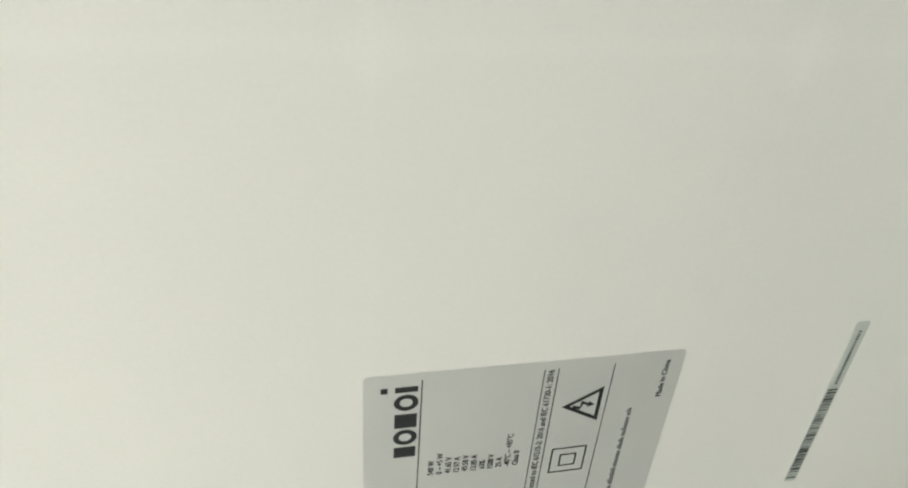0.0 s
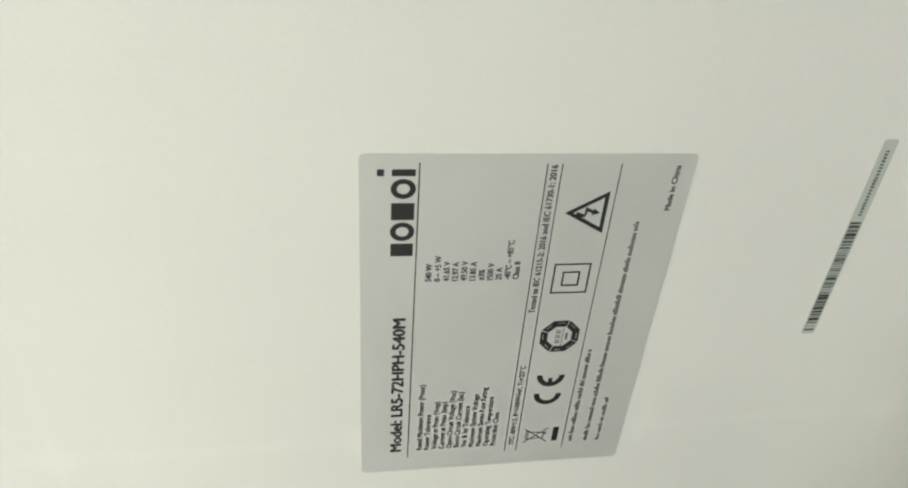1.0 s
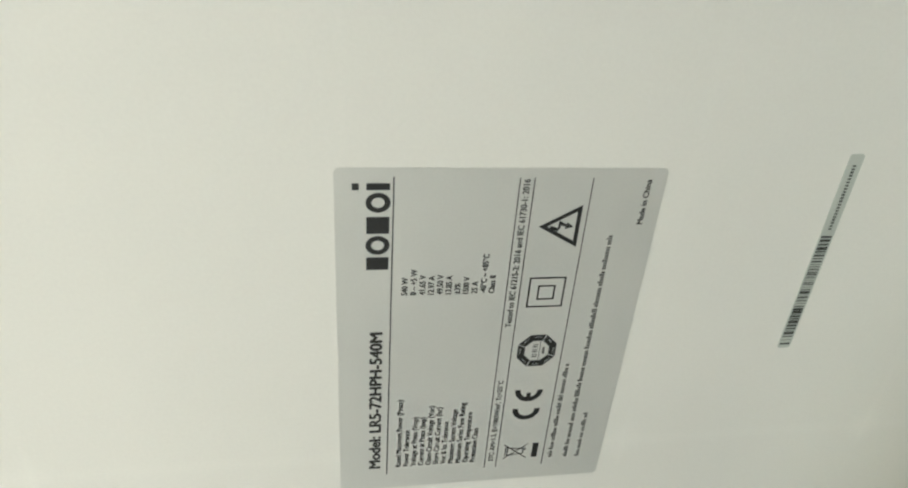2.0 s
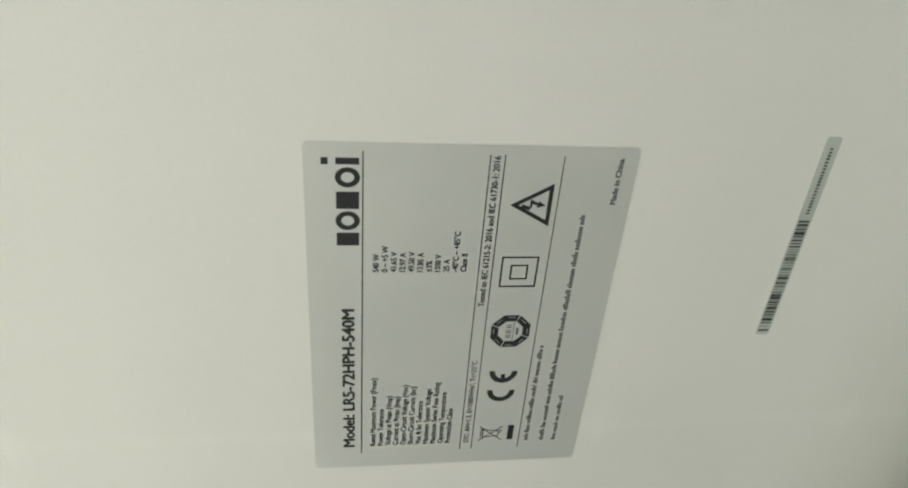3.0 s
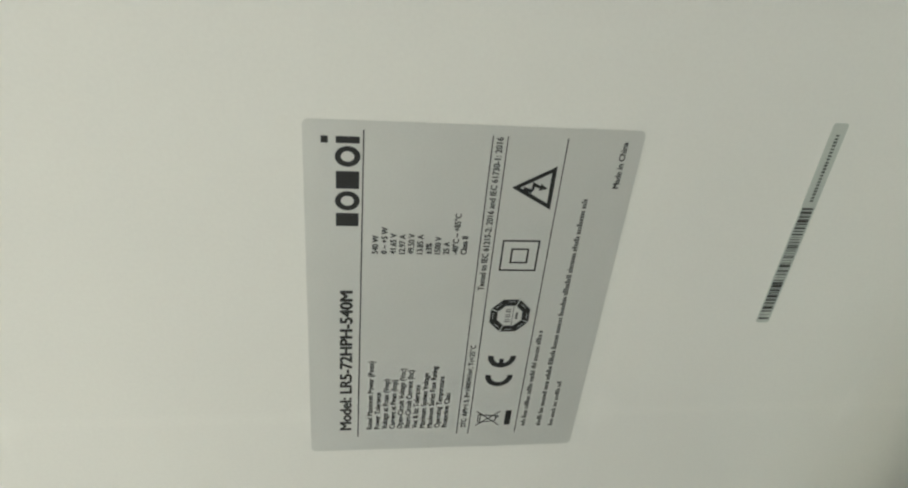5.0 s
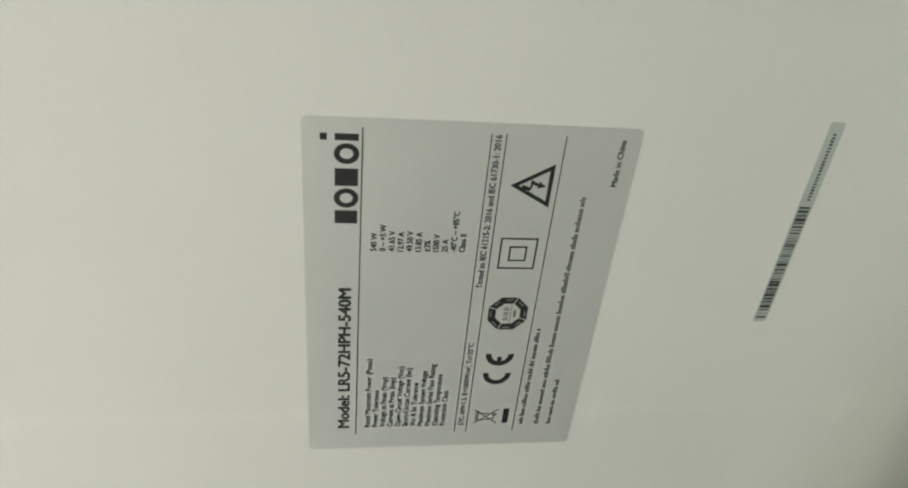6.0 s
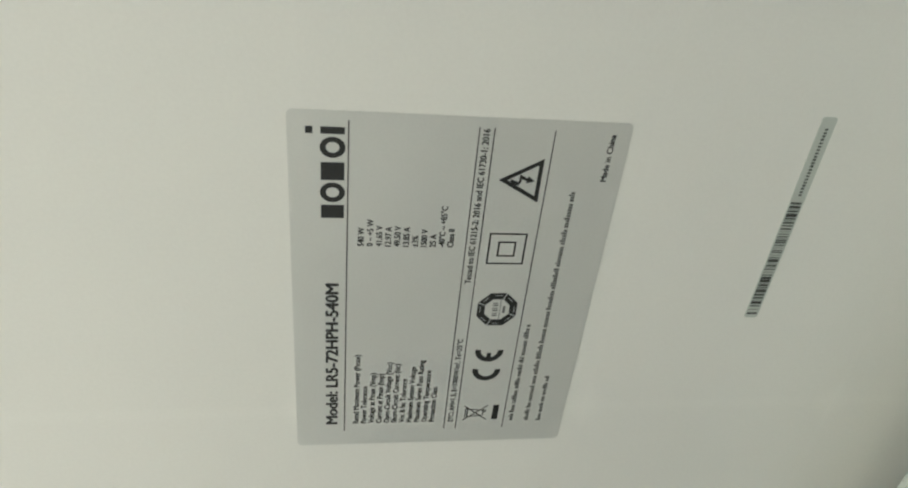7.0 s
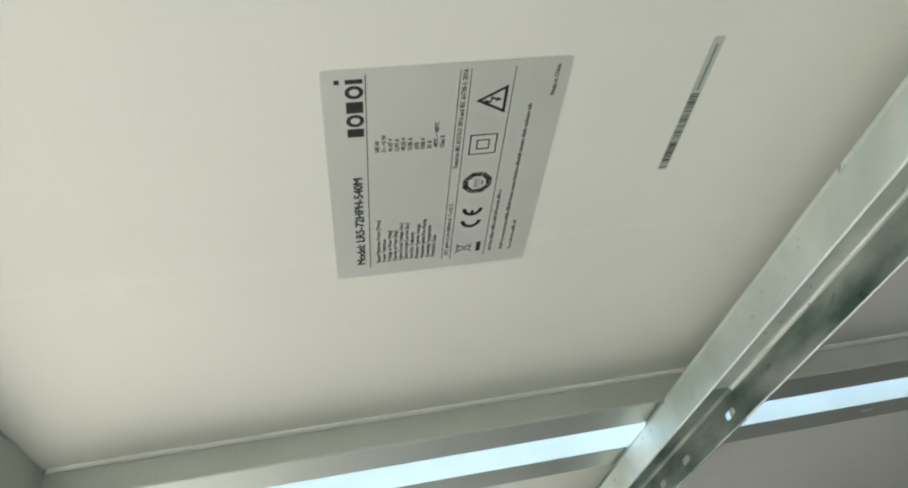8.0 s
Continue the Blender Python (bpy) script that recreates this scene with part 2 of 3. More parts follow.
def solar_panel(m):
    ob = thing("solar_panel", m, "aluminium-framed solar panel with white back sheet, on galvanised rails", "solar panel", "solar panels side by side on the rails")
    bm = box(bmesh.new(), (WALL, WALL, 0.0), (LONG - WALL, WIDE - WALL, 0.0009))
    part("backsheet", bm, BACKSHEET, ob, "white polymer back sheet, faint cell gaps showing")
    bm = box(bmesh.new(), (WALL, WALL, 0.0009), (LONG - WALL, WIDE - WALL, 0.0048))
    part("laminate", bm, LAMINATE, ob, "white laminate edge under the front glass")
    bm = bmesh.new()
    for i in range(26):
        for j in range(8):
            x, y = GAP_X % CELL_X + (i - 1) * CELL_X, GAP_Y % CELL_Y + (j - 1) * CELL_Y
            lo = (max(x, 0.012) + 0.001, max(y, 0.012) + 0.001, 0.0048)
            hi = (min(x + CELL_X, LONG - 0.012) - 0.001, min(y + CELL_Y, WIDE - 0.012) - 0.001, 0.0049)
            if hi[0] > lo[0] + 0.004 and hi[1] > lo[1] + 0.004:
                box(bm, lo, hi)
    cells = part("cell_grid", bm, SILICON, ob, "blue-black half-cut cells")
    tagged(cells, kind="stuff")
    slot = (3.385 * L - PANEL_X, 0.0135, 0.0058, 0.0030)
    frame_rail(ob, (0, 0, 0), 0, LONG, (slot,), True, "long aluminium side with an oblong hole in its flange")
    frame_rail(ob, (LONG, 0, 0), math.pi / 2, WIDE, (), False)
    frame_rail(ob, (LONG, WIDE, 0), math.pi, LONG)
    frame_rail(ob, (0, WIDE, 0), -math.pi / 2, WIDE, (), False)
    for at, turn, length in (((0, 0, 0), 0, LONG), ((LONG, WIDE, 0), math.pi, LONG)):
        sealant_bead(ob, at, turn, length)
    return ob


def sealant_bead(parent, start, turn, length):
    """The white silicone line between frame and back sheet, slightly uneven."""
    spin, base = Matrix.Rotation(turn, 3, 'Z'), Vector(start)
    bm = bmesh.new()
    steps = int(length / 0.012)
    rings = []
    for i in range(steps + 1):
        u = i / steps
        wob = 0.0005 * noise.noise((u * length * 45 + turn, 0.3, turn)) + 0.0003 * noise.noise((u * length * 160, 1.3, turn))
        ring = []
        for n, z in ((WALL, -0.00005), (LIP - 0.0002 + wob, -0.00005), (LIP - 0.0005 + wob, -0.0009), (LIP - 0.0016 + wob / 2, -0.0017), (WALL + 0.0010, -0.0020), (WALL, -0.0020)):
            s_ = n + u * (length - 2 * n)
            ring.append(bm.verts.new(base + spin @ Vector((s_, n, z))))
        rings.append(ring)
    for r0, r1 in zip(rings, rings[1:]):
        for j in range(len(r0)):
            k_ = (j + 1) % len(r0)
            bm.faces.new((r0[j], r0[k_], r1[k_], r1[j]))
    bm.faces.new(rings[0][::-1])
    bm.faces.new(rings[-1])
    bmesh.ops.recalc_face_normals(bm, faces=bm.faces)
    for f in bm.faces:
        f.smooth = True
    return part("sealant_bead", bm, SEALANT, parent, "white silicone bead along the frame")


panel = solar_panel(ARRAY @ Matrix.Translation((PANEL_X, PANEL_Y, 0)))
bpy.context.view_layer.update()
# row 0 is the neighbour; row 1 is unseen, added to shade the far side
for row in (0, 1):
    copy_thing(panel, ARRAY @ Matrix.Translation((PANEL_X, NEXT_Y + row * (WIDE + 0.35 * L), 0)))

tagged(panel, "solar panel with nameplate and barcode sticker on white back sheet")

# ---- nameplate: a along its text, b up the text, lengths in units of L ----
PLATE_W = 0.758
PLATE = Matrix(((0, -1, 0, PLATE_W * L - PANEL_X), (-1, 0, 0, L - PANEL_Y), (0, 0, -1, 0), (0, 0, 0, 1)))
THICK = 0.00012


def rounded(a0, b0, a1, b1, r, n=5):
    pts = []
    for ca, cb, q in ((a1 - r, b0 + r, -90), (a1 - r, b1 - r, 0), (a0 + r, b1 - r, 90), (a0 + r, b0 + r, 180)):
        pts += [(ca + r * math.cos(radians(q + 90 * i / n)), cb + r * math.sin(radians(q + 90 * i / n))) for i in range(n + 1)]
    return pts


def sheet(pts, thick=THICK, low=0.0):
    """A thin closed slab over an outline in units of L."""
    bm = bmesh.new()
    return prism(bm, pts, lambda p, z: Vector((p[0] * L, p[1] * L, z)), (low, low + thick))


def strip_between(bm, outer, inner, z, closed=True):
    n = len(outer)
    for i in range(n if closed else n - 1):
        j = (i + 1) % n
        bm.faces.new([bm.verts.new((p[0] * L, p[1] * L, z)) for p in (outer[i], outer[j], inner[j], inner[i])])
    return bm


PRINT = THICK + 0.00006


def face(bm, pts, z=PRINT):
    bm.faces.new([bm.verts.new((p[0] * L, p[1] * L, z)) for p in pts])
    return bm


def bar(bm, a0, b0, a1, b1):
    return face(bm, [(a0, b0), (a1, b0), (a1, b1), (a0, b1)])


def text_mesh(words, bold=0.0):
    cu = bpy.data.curves.new("words", 'FONT')
    cu.body, cu.resolution_u, cu.offset, cu.fill_mode = words, 3, bold, 'FRONT'
    ob = bpy.data.objects.new("words", cu)
    scene.collection.objects.link(ob)
    bpy.context.view_layer.update()
    me = bpy.data.meshes.new_from_object(ob.evaluated_get(bpy.context.evaluated_depsgraph_get()))
    bpy.data.objects.remove(ob)
    bpy.data.curves.remove(cu)
    return me


_h = text_mesh("H")
CAP = max(v.co.y for v in _h.vertices)
bpy.data.meshes.remove(_h)


def printed(name, words, a0, base, cap, parent, width=None, wide=None, bold=0.0, mat=None, label=""):
    """A printed line from a0 on the base line; width: its whole length, or wide: its stretch against the cap height. In units of L."""
    me = text_mesh(words)
    xs = [v.co.x for v in me.vertices]
    ky = cap / CAP
    kx = width / (max(xs) - min(xs)) if width else ky * wide
    flat = [(a0 + (v.co.x - min(xs)) * kx, base + v.co.y * ky) for v in me.vertices]
    faces = [tuple(f.vertices) for f in me.polygons]
    bpy.data.meshes.remove(me)
    shifts = ((0, 0),) if not bold else ((-bold, 0), (bold, 0), (0, bold * 0.6), (0, -bold * 0.6))
    verts, all_faces = [], []
    for i, (da, db) in enumerate(shifts):   # heavier strokes: the same letters laid over one another, slightly apart
        all_faces += [tuple(v + len(verts) for v in f) for f in faces]
        verts += [((a + da) * L, (b + db) * L, PRINT + 0.000004 * i) for a, b in flat]
    me = bpy.data.meshes.new(name)
    me.from_pydata(verts, [], all_faces)
    me.materials.append(mat or INK)
    ob = new(name, me)
    ob.parent = parent
    ob["label"] = label or "printed line: " + words
    return ob


plate = part("nameplate", sheet(rounded(0, 0, 1, PLATE_W, 0.014)), FILM, panel, "silver-grey rectangular type label with black print, turned sideways")
plate.matrix_local = PLATE

# maker's mark as plain shapes
def ring_points(ca, cb, ra, rb, n=28, q0=0.0, q1=360.0):
    return [(ca + ra * math.cos(radians(q0 + (q1 - q0) * i / n)), cb + rb * math.sin(radians(q0 + (q1 - q0) * i / n))) for i in range(n)]


bm = bmesh.new()
bar(bm, 0.742, 0.637, 0.776, 0.688)
for ca in (0.8075, 0.916):
    strip_between(bm, ring_points(ca, 0.6625, 0.0245, 0.0275), ring_points(ca, 0.6625, 0.0125, 0.0145), PRINT)
bar(bm, 0.838, 0.637, 0.881, 0.688)
bar(bm, 0.947, 0.637, 0.963, 0.688)
bar(bm, 0.947, 0.7045, 0.963, 0.7195)
part("logo_mark", bm, INK, plate, "bold black maker's mark with a square dot")

printed("model_line", "Model: LR5-72HPH-540M", 0.083, 0.6485, 0.0295, plate, width=0.475, bold=0.0020)
bm = bmesh.new()
bar(bm, 0.055, 0.6275, 0.979, 0.6303)
part("ruled_line", bm, INK, plate)
for b in (0.3478, 0.3142, 0.1772):
    bm = bmesh.new()
    bar(bm, 0.055, b - 0.0012, 0.976, b + 0.0012)
    part("ruled_line", bm, INK, plate)

SPECS = (("Rated Maximum Power (Pmax)", "540 W"), ("Power Tolerance", "0 ~ +5 W"), ("Voltage at Pmax (Vmp)", "41.65 V"),
         ("Current at Pmax (Imp)", "12.97 A"), ("Open-Circuit Voltage (Voc)", "49.50 V"), ("Short-Circuit Current (Isc)", "13.85 A"),
         ("Voc & Isc Tolerance", "±3%"), ("Maximum System Voltage", "1500 V"), ("Maximum Series Fuse Rating", "25 A"),
         ("Operating Temperature", "-40°C ~ +85°C"), ("Protection Class", "Class II"))
def stretch(words, width, cap):
    me = text_mesh(words)
    xs = [v.co.x for v in me.vertices]
    bpy.data.meshes.remove(me)
    return width / (max(xs) - min(xs)) / (cap / CAP)


SPEC_WIDE = stretch(SPECS[0][0], 0.250, 0.0145)
VALUE_WIDE = stretch(SPECS[9][1], 0.111, 0.0140)
for i, (left, right) in enumerate(SPECS):
    base = 0.5915 - 0.0212 * i
    printed("specification", left, 0.083, base - 0.001, 0.0145, plate, wide=SPEC_WIDE, bold=0.0006)
    printed("specification_value", right, 0.668, base - 0.001, 0.0140, plate, wide=VALUE_WIDE, bold=0.0007)
printed("test_conditions", "STC: AM=1.5, E=1000W/m², Tc=25°C", 0.081, 0.3245, 0.0135, plate, width=0.303, bold=0.0005)
printed("test_standard", "Tested to IEC 61215-2: 2016 and IEC 61730-1: 2016", 0.562, 0.3245, 0.0145, plate, width=0.411, bold=0.0006)
printed("origin", "Made in China", 0.855, 0.0365, 0.0135, plate, width=0.116, bold=0.0006)


def word_bars(name, a0, a1, base, high, seed, parent, label):
    """Small print that stands as plain bars, letter by letter, in words of uneven length."""
    rnd = random.Random(seed)
    bm = bmesh.new()
    a, left = a0, rnd.randint(3, 8)
    while a < a1 - 0.004:
        wide = rnd.choice((0.0036, 0.0050, 0.0056, 0.0062))
        bar(bm, a, base, a + wide, base + high * rnd.choice((0.75, 0.75, 0.8, 1.15)))
        a += wide + 0.0017
        left -= 1
        if left == 0:
            a, left = a + 0.0046, rnd.randint(3, 9)
    return tagged(part(name, bm, GREY_INK, parent, label), kind="stuff")


word_bars("maker_line", 0.081, 0.431, 0.1495, 0.0122, 3, plate, "small grey line of print")
word_bars("address_line", 0.080, 0.826, 0.1035, 0.0122, 5, plate, "long small grey line of print")
word_bars("web_line", 0.079, 0.254, 0.0668, 0.0115, 7, plate, "short small grey line of print")

# high-voltage triangle with its flash
bm = bmesh.new()
tri_out = [(0.851, 0.290), (0.795, 0.191), (0.907, 0.191)]
mid = (0.851, 0.224)
tri_in = [(mid[0] + (a - mid[0]) * 0.70, mid[1] + (b - mid[1]) * 0.70) for a, b in tri_out]
strip_between(bm, tri_out, tri_in, PRINT)
face(bm, [(0.8445, 0.262), (0.8535, 0.262), (0.8470, 0.243), (0.8375, 0.243)])
face(bm, [(0.8375, 0.243), (0.8470, 0.243), (0.8665, 0.2415), (0.8490, 0.236)])
face(bm, [(0.8560, 0.2425), (0.8665, 0.2415), (0.8560, 0.222), (0.8500, 0.224)])
face(bm, [(0.8440, 0.226), (0.8620, 0.222), (0.8500, 0.205)])
part("voltage_warning", bm, INK, plate, "black triangle outline with a lightning flash")

# double square
bm = bmesh.new()
for a0, b0, a1, b1, w in ((0.621, 0.200, 0.710, 0.293, 0.0042), (0.6435, 0.2245, 0.6865, 0.269, 0.0042)):
    outer = [(a0, b0), (a1, b0), (a1, b1), (a0, b1)]
    strip_between(bm, outer, [(a0 + w, b0 + w), (a1 - w, b0 + w), (a1 - w, b1 - w), (a0 + w, b1 - w)], PRINT)
part("double_square", bm, INK, plate, "one square outline inside another")

# octagonal test mark: eight dark segments round a pale middle with plain bars
bm = bmesh.new()
ca, cb = 0.4815, 0.2465
for i in range(8):
    q0, q1 = 22.5 + 45 * i, 67.5 + 45 * i
    gap = 1.6 if i % 2 else 0.0
    pts = []
    for r, order in ((0.0555, (q0 + gap, q1 - (1.6 if i % 2 == 0 else 0))), (0.0345, (q1 - (1.6 if i % 2 == 0 else 0), q0 + gap))):
        pts += [(ca + r * math.cos(radians(q)), cb + r * math.sin(radians(q))) for q in order]
    face(bm, pts)
part("test_mark", bm, INK, plate, "dark segmented octagon ring")
bm = bmesh.new()
for i in range(8):
    q = radians(45 + 45 * i)
    c_, s_ = math.cos(q), math.sin(q)
    pts = [(ca + 0.0445 * c_ - o * s_ + d * c_, cb + 0.0445 * s_ + o * c_ + d * s_) for o, d in ((-0.009, -0.0007), (0.009, -0.0007), (0.009, 0.0007), (-0.009, 0.0007))]
    face(bm, pts, PRINT + 0.00004)
part("test_mark_rim_print", bm, FILM, plate, "pale bars of print on the octagon's segments")
bm = bmesh.new()
for o in (-0.016, 0.0, 0.016):
    bar(bm, ca + o - 0.0050, cb - 0.002, ca + o - 0.0012, cb + 0.012)
    bar(bm, ca + o + 0.0022, cb - 0.002, ca + o + 0.0050, cb + 0.012)
bar(bm, ca - 0.030, cb - 0.0085, ca + 0.030, cb - 0.0068)
bar(bm, ca - 0.011, cb - 0.021, ca + 0.011, cb - 0.0150)
part("test_mark_print", bm, GREY_INK, plate, "small dark bars of print inside the octagon")

# conformity mark: two open arcs, one with a middle bar
bm = bmesh.new()
for ca_ in (0.2755, 0.3435):
    outer = ring_points(ca_, 0.249, 0.0385, 0.0385, 20, 84, 284)
    inner = ring_points(ca_, 0.249, 0.0232, 0.0232, 20, 84, 284)
    strip_between(bm, outer, inner, PRINT, closed=False)
bar(bm, 0.3160, 0.2430, 0.3360, 0.2550)
part("conformity_mark", bm, INK, plate, "two bold black open arcs")

# crossed-out bin over a solid bar
bm = bmesh.new()


def stroke(bm, a0, b0, a1, b1, w=0.0028):
    d = math.hypot(a1 - a0, b1 - b0)
    u, v = -(b1 - b0) / d * w / 2, (a1 - a0) / d * w / 2
    return face(bm, [(a0 - u, b0 - v), (a1 - u, b1 - v), (a1 + u, b1 + v), (a0 + u, b0 + v)])


for s_ in ((0.086, 0.228, 0.141, 0.296), (0.086, 0.296, 0.141, 0.228), (0.099, 0.284, 0.104, 0.240), (0.128, 0.284, 0.123, 0.240),
           (0.095, 0.285, 0.132, 0.285), (0.098, 0.291, 0.129, 0.291), (0.104, 0.240, 0.123, 0.240), (0.128, 0.291, 0.134, 0.283)):
    stroke(bm, *s_)
strip_between(bm, ring_points(0.121, 0.2365, 0.0055, 0.0055, 12), ring_points(0.121, 0.2365, 0.0028, 0.0028, 12), PRINT)
part("waste_bin_symbol", bm, INK, plate, "crossed-out wheeled bin in thin lines")
bm = bmesh.new()
bar(bm, 0.0865, 0.1955, 0.1430, 0.2125)
part("solid_bar", bm, INK, plate)

# barcode strip beside the nameplate
strip = part("barcode_sticker", sheet(rounded(0.455, -0.4875, 1.037, -0.4490, 0.008)), STRIP, panel, "narrow pale grey sticker with barcode and serial print")
strip.matrix_local = PLATE
bm = bmesh.new()
BARS = (
        (0.4696, 0.0060), (0.4947, 0.0039), (0.5064, 0.0098), (0.5220, 0.0052), (0.5316, 0.0058), (0.5445, 0.0089), (0.5559, 0.0032), (0.5636, 0.0063),
        (0.5781, 0.0101), (0.5875, 0.0063), (0.5962, 0.0031), (0.6142, 0.0031), (0.6259, 0.0049), (0.6417, 0.0091), (0.6508, 0.0024), (0.6671, 0.0030),
        (0.6725, 0.0030), (0.6879, 0.0024), (0.6980, 0.0041), (0.7038, 0.0041), (0.7144, 0.0029), (0.7219, 0.0023), (0.7375, 0.0046), (0.7467, 0.0034),
        (0.7558, 0.0051), (0.7677, 0.0045), (0.7773, 0.0101), (0.7885, 0.0045), (0.8007, 0.0072), (0.8111, 0.0055),
)
last = None
for a, w in BARS:
    if w > 0.0058:                          # a wide bar is a close pair
        bar(bm, a - w / 2, -0.4825, a + w * 0.30, -0.4530)
        bar(bm, a + w * 0.38, -0.4825, a + w * 0.56, -0.4530)
    else:
        bar(bm, a - w / 2, -0.4825, a + w / 2, -0.4530)
    if last and a - w / 2 - last > 0.0052:  # hairline bars fill the pale stretches
        bar(bm, (a - w / 2 + last) / 2 - 0.0007, -0.4825, (a - w / 2 + last) / 2 + 0.0007, -0.4530)
    last = a + w / 2
tagged(part("barcode", bm, INK, strip, "black barcode bars"), kind="stuff")
bm = bmesh.new()
a = 0.832
while a < 1.008:
    w = 0.0046 if round(a * 1000) % 3 else 0.0058
    bar(bm, a, -0.4735, a + w, -0.4645)
    a += 0.0086
tagged(part("serial_print", bm, SERIAL_INK, strip, "dark serial print as plain marks"), kind="stuff")

# ---- mounting rails: inverted galvanised channels under the frames ----
RAIL_X0, RAIL_W, RAIL_H, STEEL = 1.670 * L, 0.408 * L, 0.197 * L, 0.0011
RAIL_SKEW = 1.37                            # degrees by which the rails run off the square
RAIL_Y0, RAIL_Y1 = PANEL_Y - 0.12, NEXT_Y + 2 * WIDE + 0.12


def smooth_shaded(ob, limit=0.5):
    me = ob.data
    bm = bmesh.new()
    bm.from_mesh(me)
    for f in bm.faces:
        f.smooth = True
    for e in bm.edges:
        e.smooth = len(e.link_faces) == 2 and e.calc_face_angle(3.0) < limit
    bm.to_mesh(me)
    bm.free()
    return ob


def mounting_rail(x0, y0, y1, holes, label, darker=False):
    ob = thing("mounting_rail", ARRAY @ pose(x0, 0, -DEEP, 0, 0, RAIL_SKEW), label, "rail", "rails under the panels")
    r, t = 0.0040, STEEL                    # outer bend radius and sheet thickness
    low = -RAIL_H + 0.0008
    turns = np.linspace(0, math.pi / 2, 9)
    arc = [(r - r * math.cos(q), -r + r * math.sin(q)) for q in turns]
    bend = [(r - (r - t) * math.cos(q), -r + (r - t) * math.sin(q)) for q in turns]
    far = [(RAIL_W - p[0], p[1]) for p in reversed(arc)]
    far_bend = [(RAIL_W - p[0], p[1]) for p in bend]
    bm = prism(bmesh.new(), [*arc, *far, *far_bend, *reversed(bend)], lambda p, y: Vector((p[0], y, p[1])), (y0, y1))
    smooth_shaded(part("web", bm, SHADED_TARNISH if darker else LIGHTENED_ZINC, ob, "flat top of the channel with rounded bends"))
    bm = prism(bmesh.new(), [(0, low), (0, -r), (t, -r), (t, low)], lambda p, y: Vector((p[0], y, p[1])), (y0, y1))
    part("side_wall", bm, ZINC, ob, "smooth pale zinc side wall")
    slots = [(y * L, -0.112 * L, 0.0070, 0.0026) for y in holes]
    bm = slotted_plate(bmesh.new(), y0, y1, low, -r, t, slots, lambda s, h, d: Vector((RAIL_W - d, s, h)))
    part("side_wall", bm, SHADED_TARNISH, ob, "slotted side wall, green-grey tarnish with inner shade in its colour")
    for x in (0.0, RAIL_W - t):             # sheared edges, a burr proud of the sheet
        bm = prism(bmesh.new(), [(x - 0.0001, low), (x + t + 0.0001, low), (x + t - 0.0003, -RAIL_H), (x + 0.0003, -RAIL_H)],
                   lambda p, y: Vector((p[0], y, p[1])), (y0, y1))
        part("cut_edge", bm, SHADED_TARNISH if darker else CUT_EDGE, ob, "sheared edge in the darker inside colour" if darker else "bright sheared edge")
    return ob


JOINT = 2.02 * L                            # two lengths of channel meet here, the far one coloured darker inside
for x in (RAIL_X0, LONG + PANEL_X - 0.38):
    mounting_rail(x, RAIL_Y0, JOINT - 0.00005, (), "galvanised steel channel rail, open below, bright cut edges")
    mounting_rail(x, JOINT + 0.00005, RAIL_Y1, (2.14, 2.80, 3.22), "galvanised steel channel rail, slotted, darker-coloured inside and edges", True)


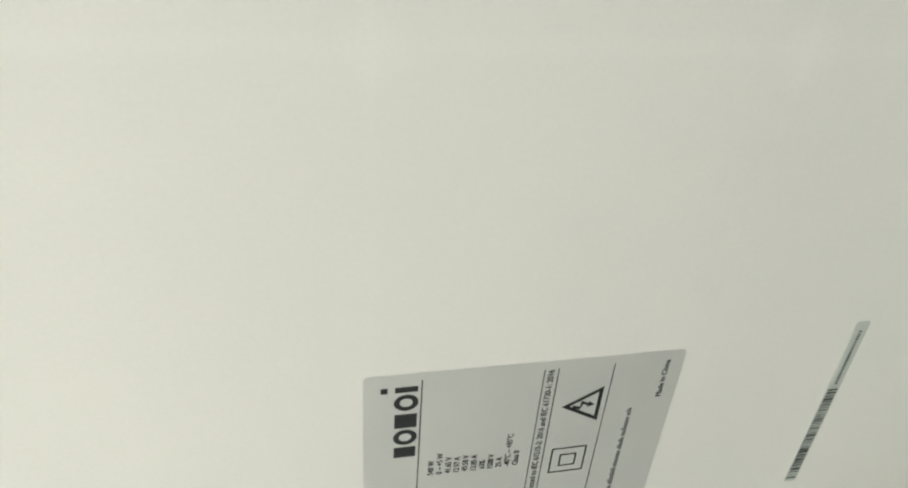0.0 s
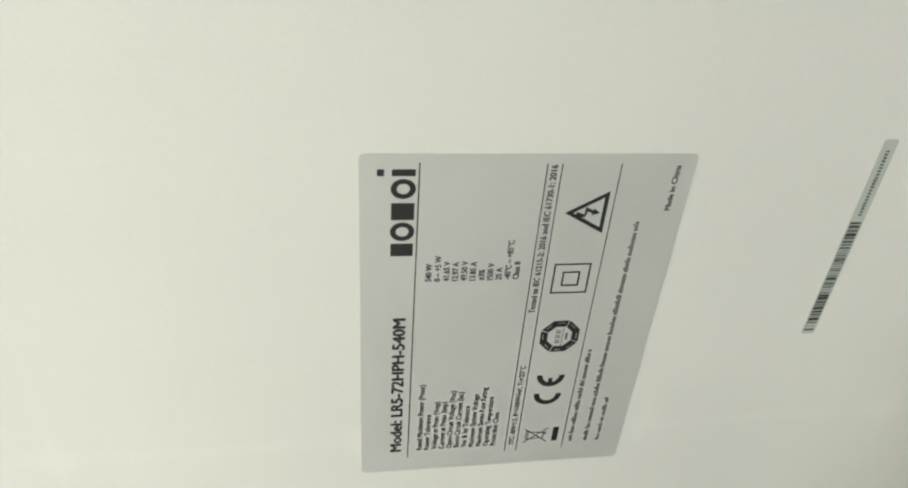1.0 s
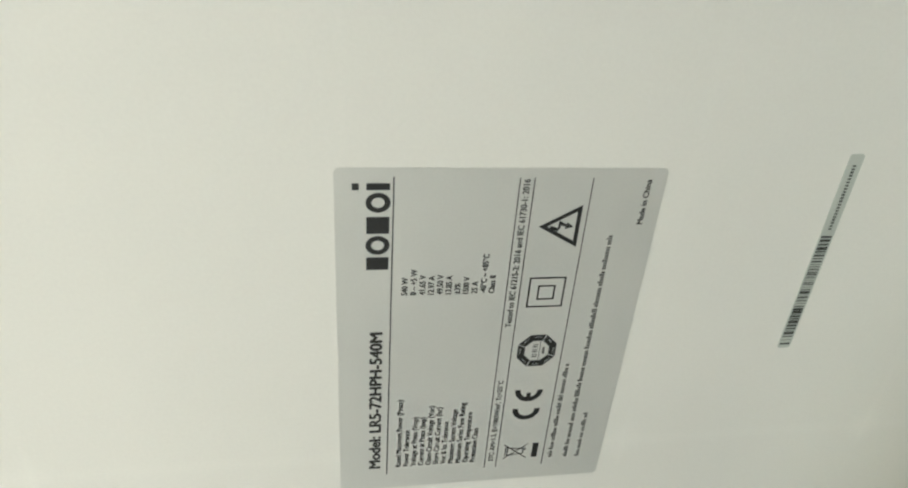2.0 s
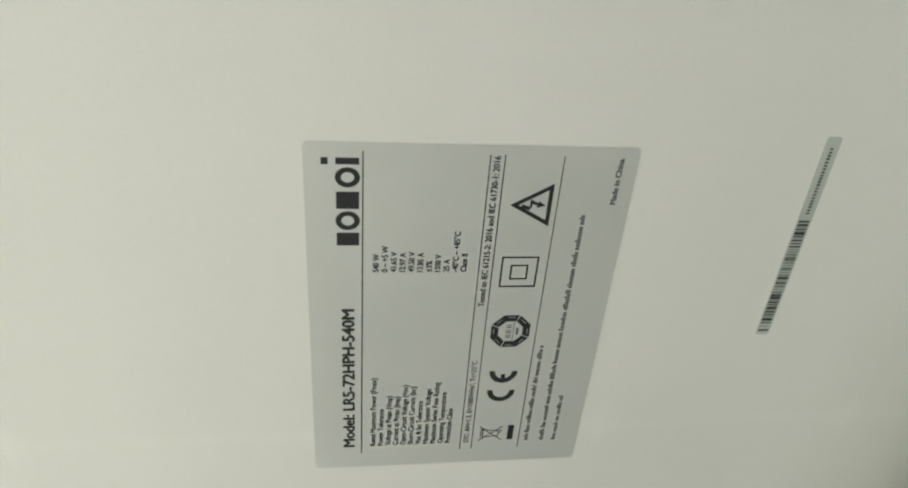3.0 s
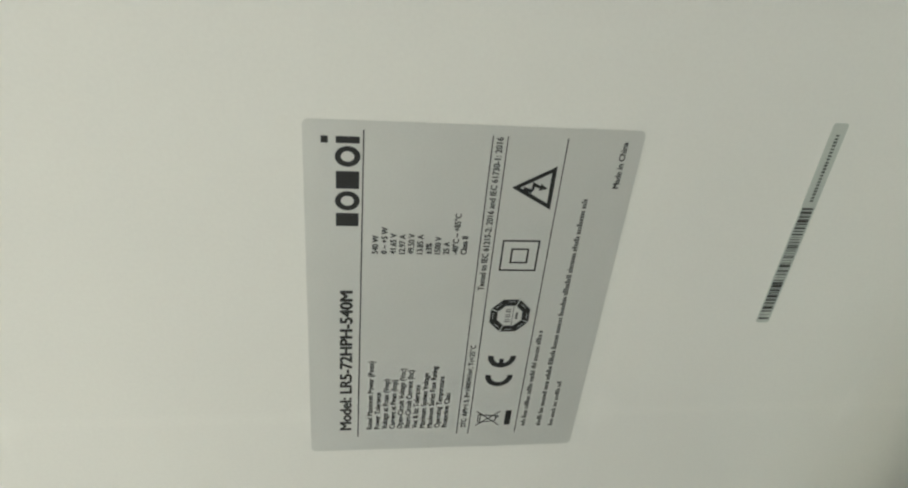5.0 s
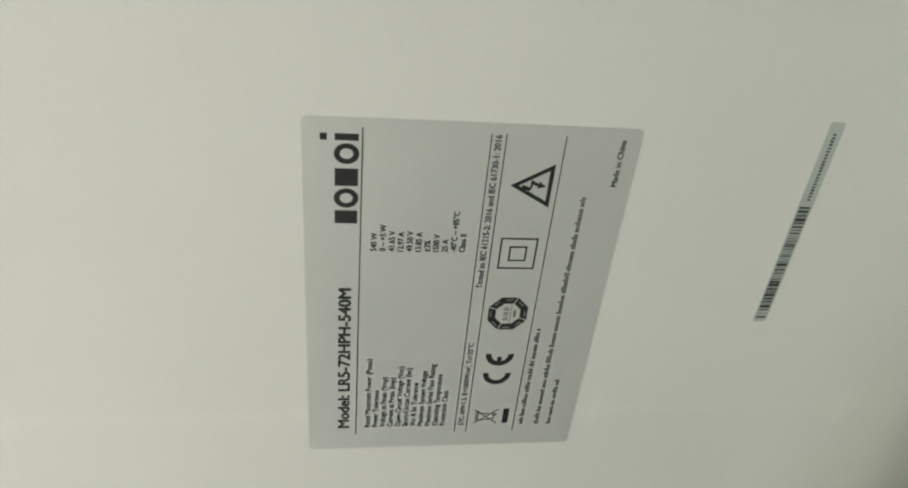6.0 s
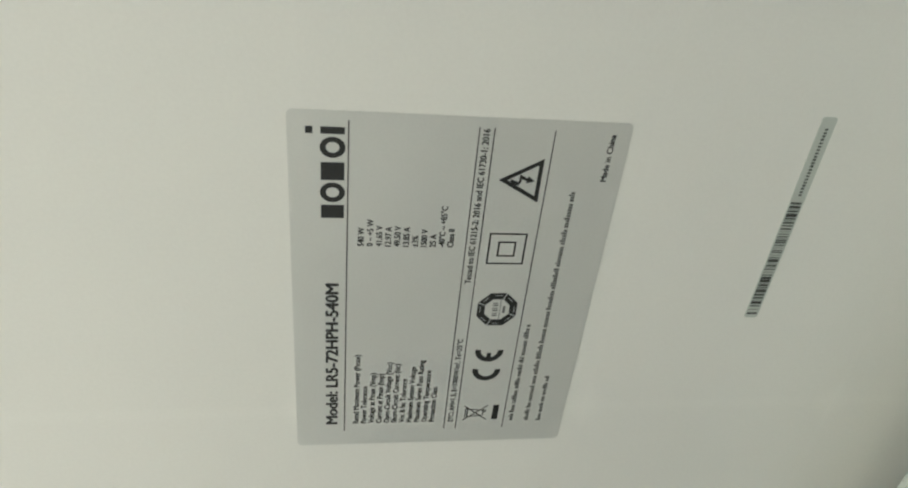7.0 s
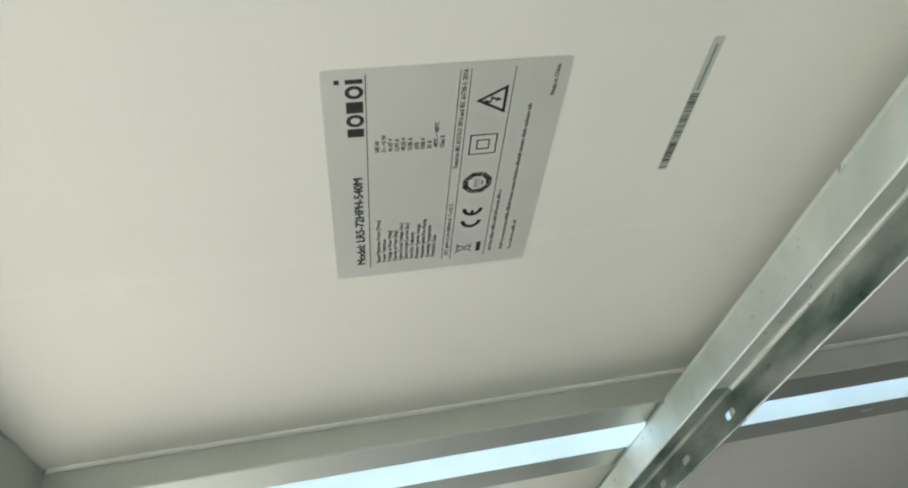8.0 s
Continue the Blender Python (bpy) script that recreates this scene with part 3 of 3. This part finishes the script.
def rail_bolt(x, y, z):
    """A rounded bolt end that stands in a slot of the rail's wall."""
    ob = thing("bolt", ARRAY @ pose(x, y, z, 0, 0, RAIL_SKEW), "small zinc-plated bolt end in a slot of the rail", "bolt")
    bm = bmesh.new()
    rings = []
    for d, r in ((0.0070, 0.0023), (-0.0012, 0.0023), (-0.0018, 0.0019), (-0.0020, 0.0008)):
        rings.append([bm.verts.new((d, r * math.cos(q), r * math.sin(q))) for q in np.linspace(0, 2 * math.pi, 15)[:-1]])
    for r0, r1 in zip(rings, rings[1:]):
        for j in range(14):
            bm.faces.new((r0[j], r0[(j + 1) % 14], r1[(j + 1) % 14], r1[j]))
    bm.faces.new(rings[-1])
    bmesh.ops.recalc_face_normals(bm, faces=bm.faces)
    part("shank", bm, LIGHTENED_ZINC, ob)
    bm = bmesh.new()
    prism(bm, [(0.0062 * math.cos(q), 0.0062 * math.sin(q)) for q in np.linspace(0, 2 * math.pi, 7)[:-1]],
          lambda p, d: Vector((d, p[0], p[1])), (0.0002, 0.0048))
    part("nut", bm, ZINC, ob, "hexagonal nut outside the wall")
    return ob


rail_bolt(RAIL_X0 + RAIL_W - 2.09 * L * math.sin(radians(RAIL_SKEW)), 2.115 * L, -DEEP - 0.112 * L)

# ---- posts, out of sight, that carry the rails ----
def rail_post(x, y):
    foot = ARRAY @ Vector((x, y, -DEEP - RAIL_H))
    ob = thing("rail_post", Matrix.Translation((foot.x, foot.y, 0)), "galvanised steel post carrying the rail", "post", "posts under the rails")
    bm = bmesh.new()
    prism(bm, [(-0.02, -0.02), (0.02, -0.02), (0.02, -0.017), (-0.017, -0.017), (-0.017, 0.017), (0.02, 0.017), (0.02, 0.02), (-0.02, 0.02)],
          lambda p, z: Vector((p[0], p[1], z)), (0.006, foot.z + 0.004))
    part("upright", bm, ZINC, ob)
    part("base_plate", box(bmesh.new(), (-0.07, -0.07, 0.0), (0.07, 0.07, 0.006), 0.001), ZINC, ob)
    return ob


for x in (RAIL_X0 + RAIL_W / 2, LONG + PANEL_X - 0.38 + RAIL_W / 2):
    for y in (PANEL_Y + 0.05, NEXT_Y + 2 * WIDE - 0.05):
        rail_post(x - y * math.tan(radians(RAIL_SKEW)), y)
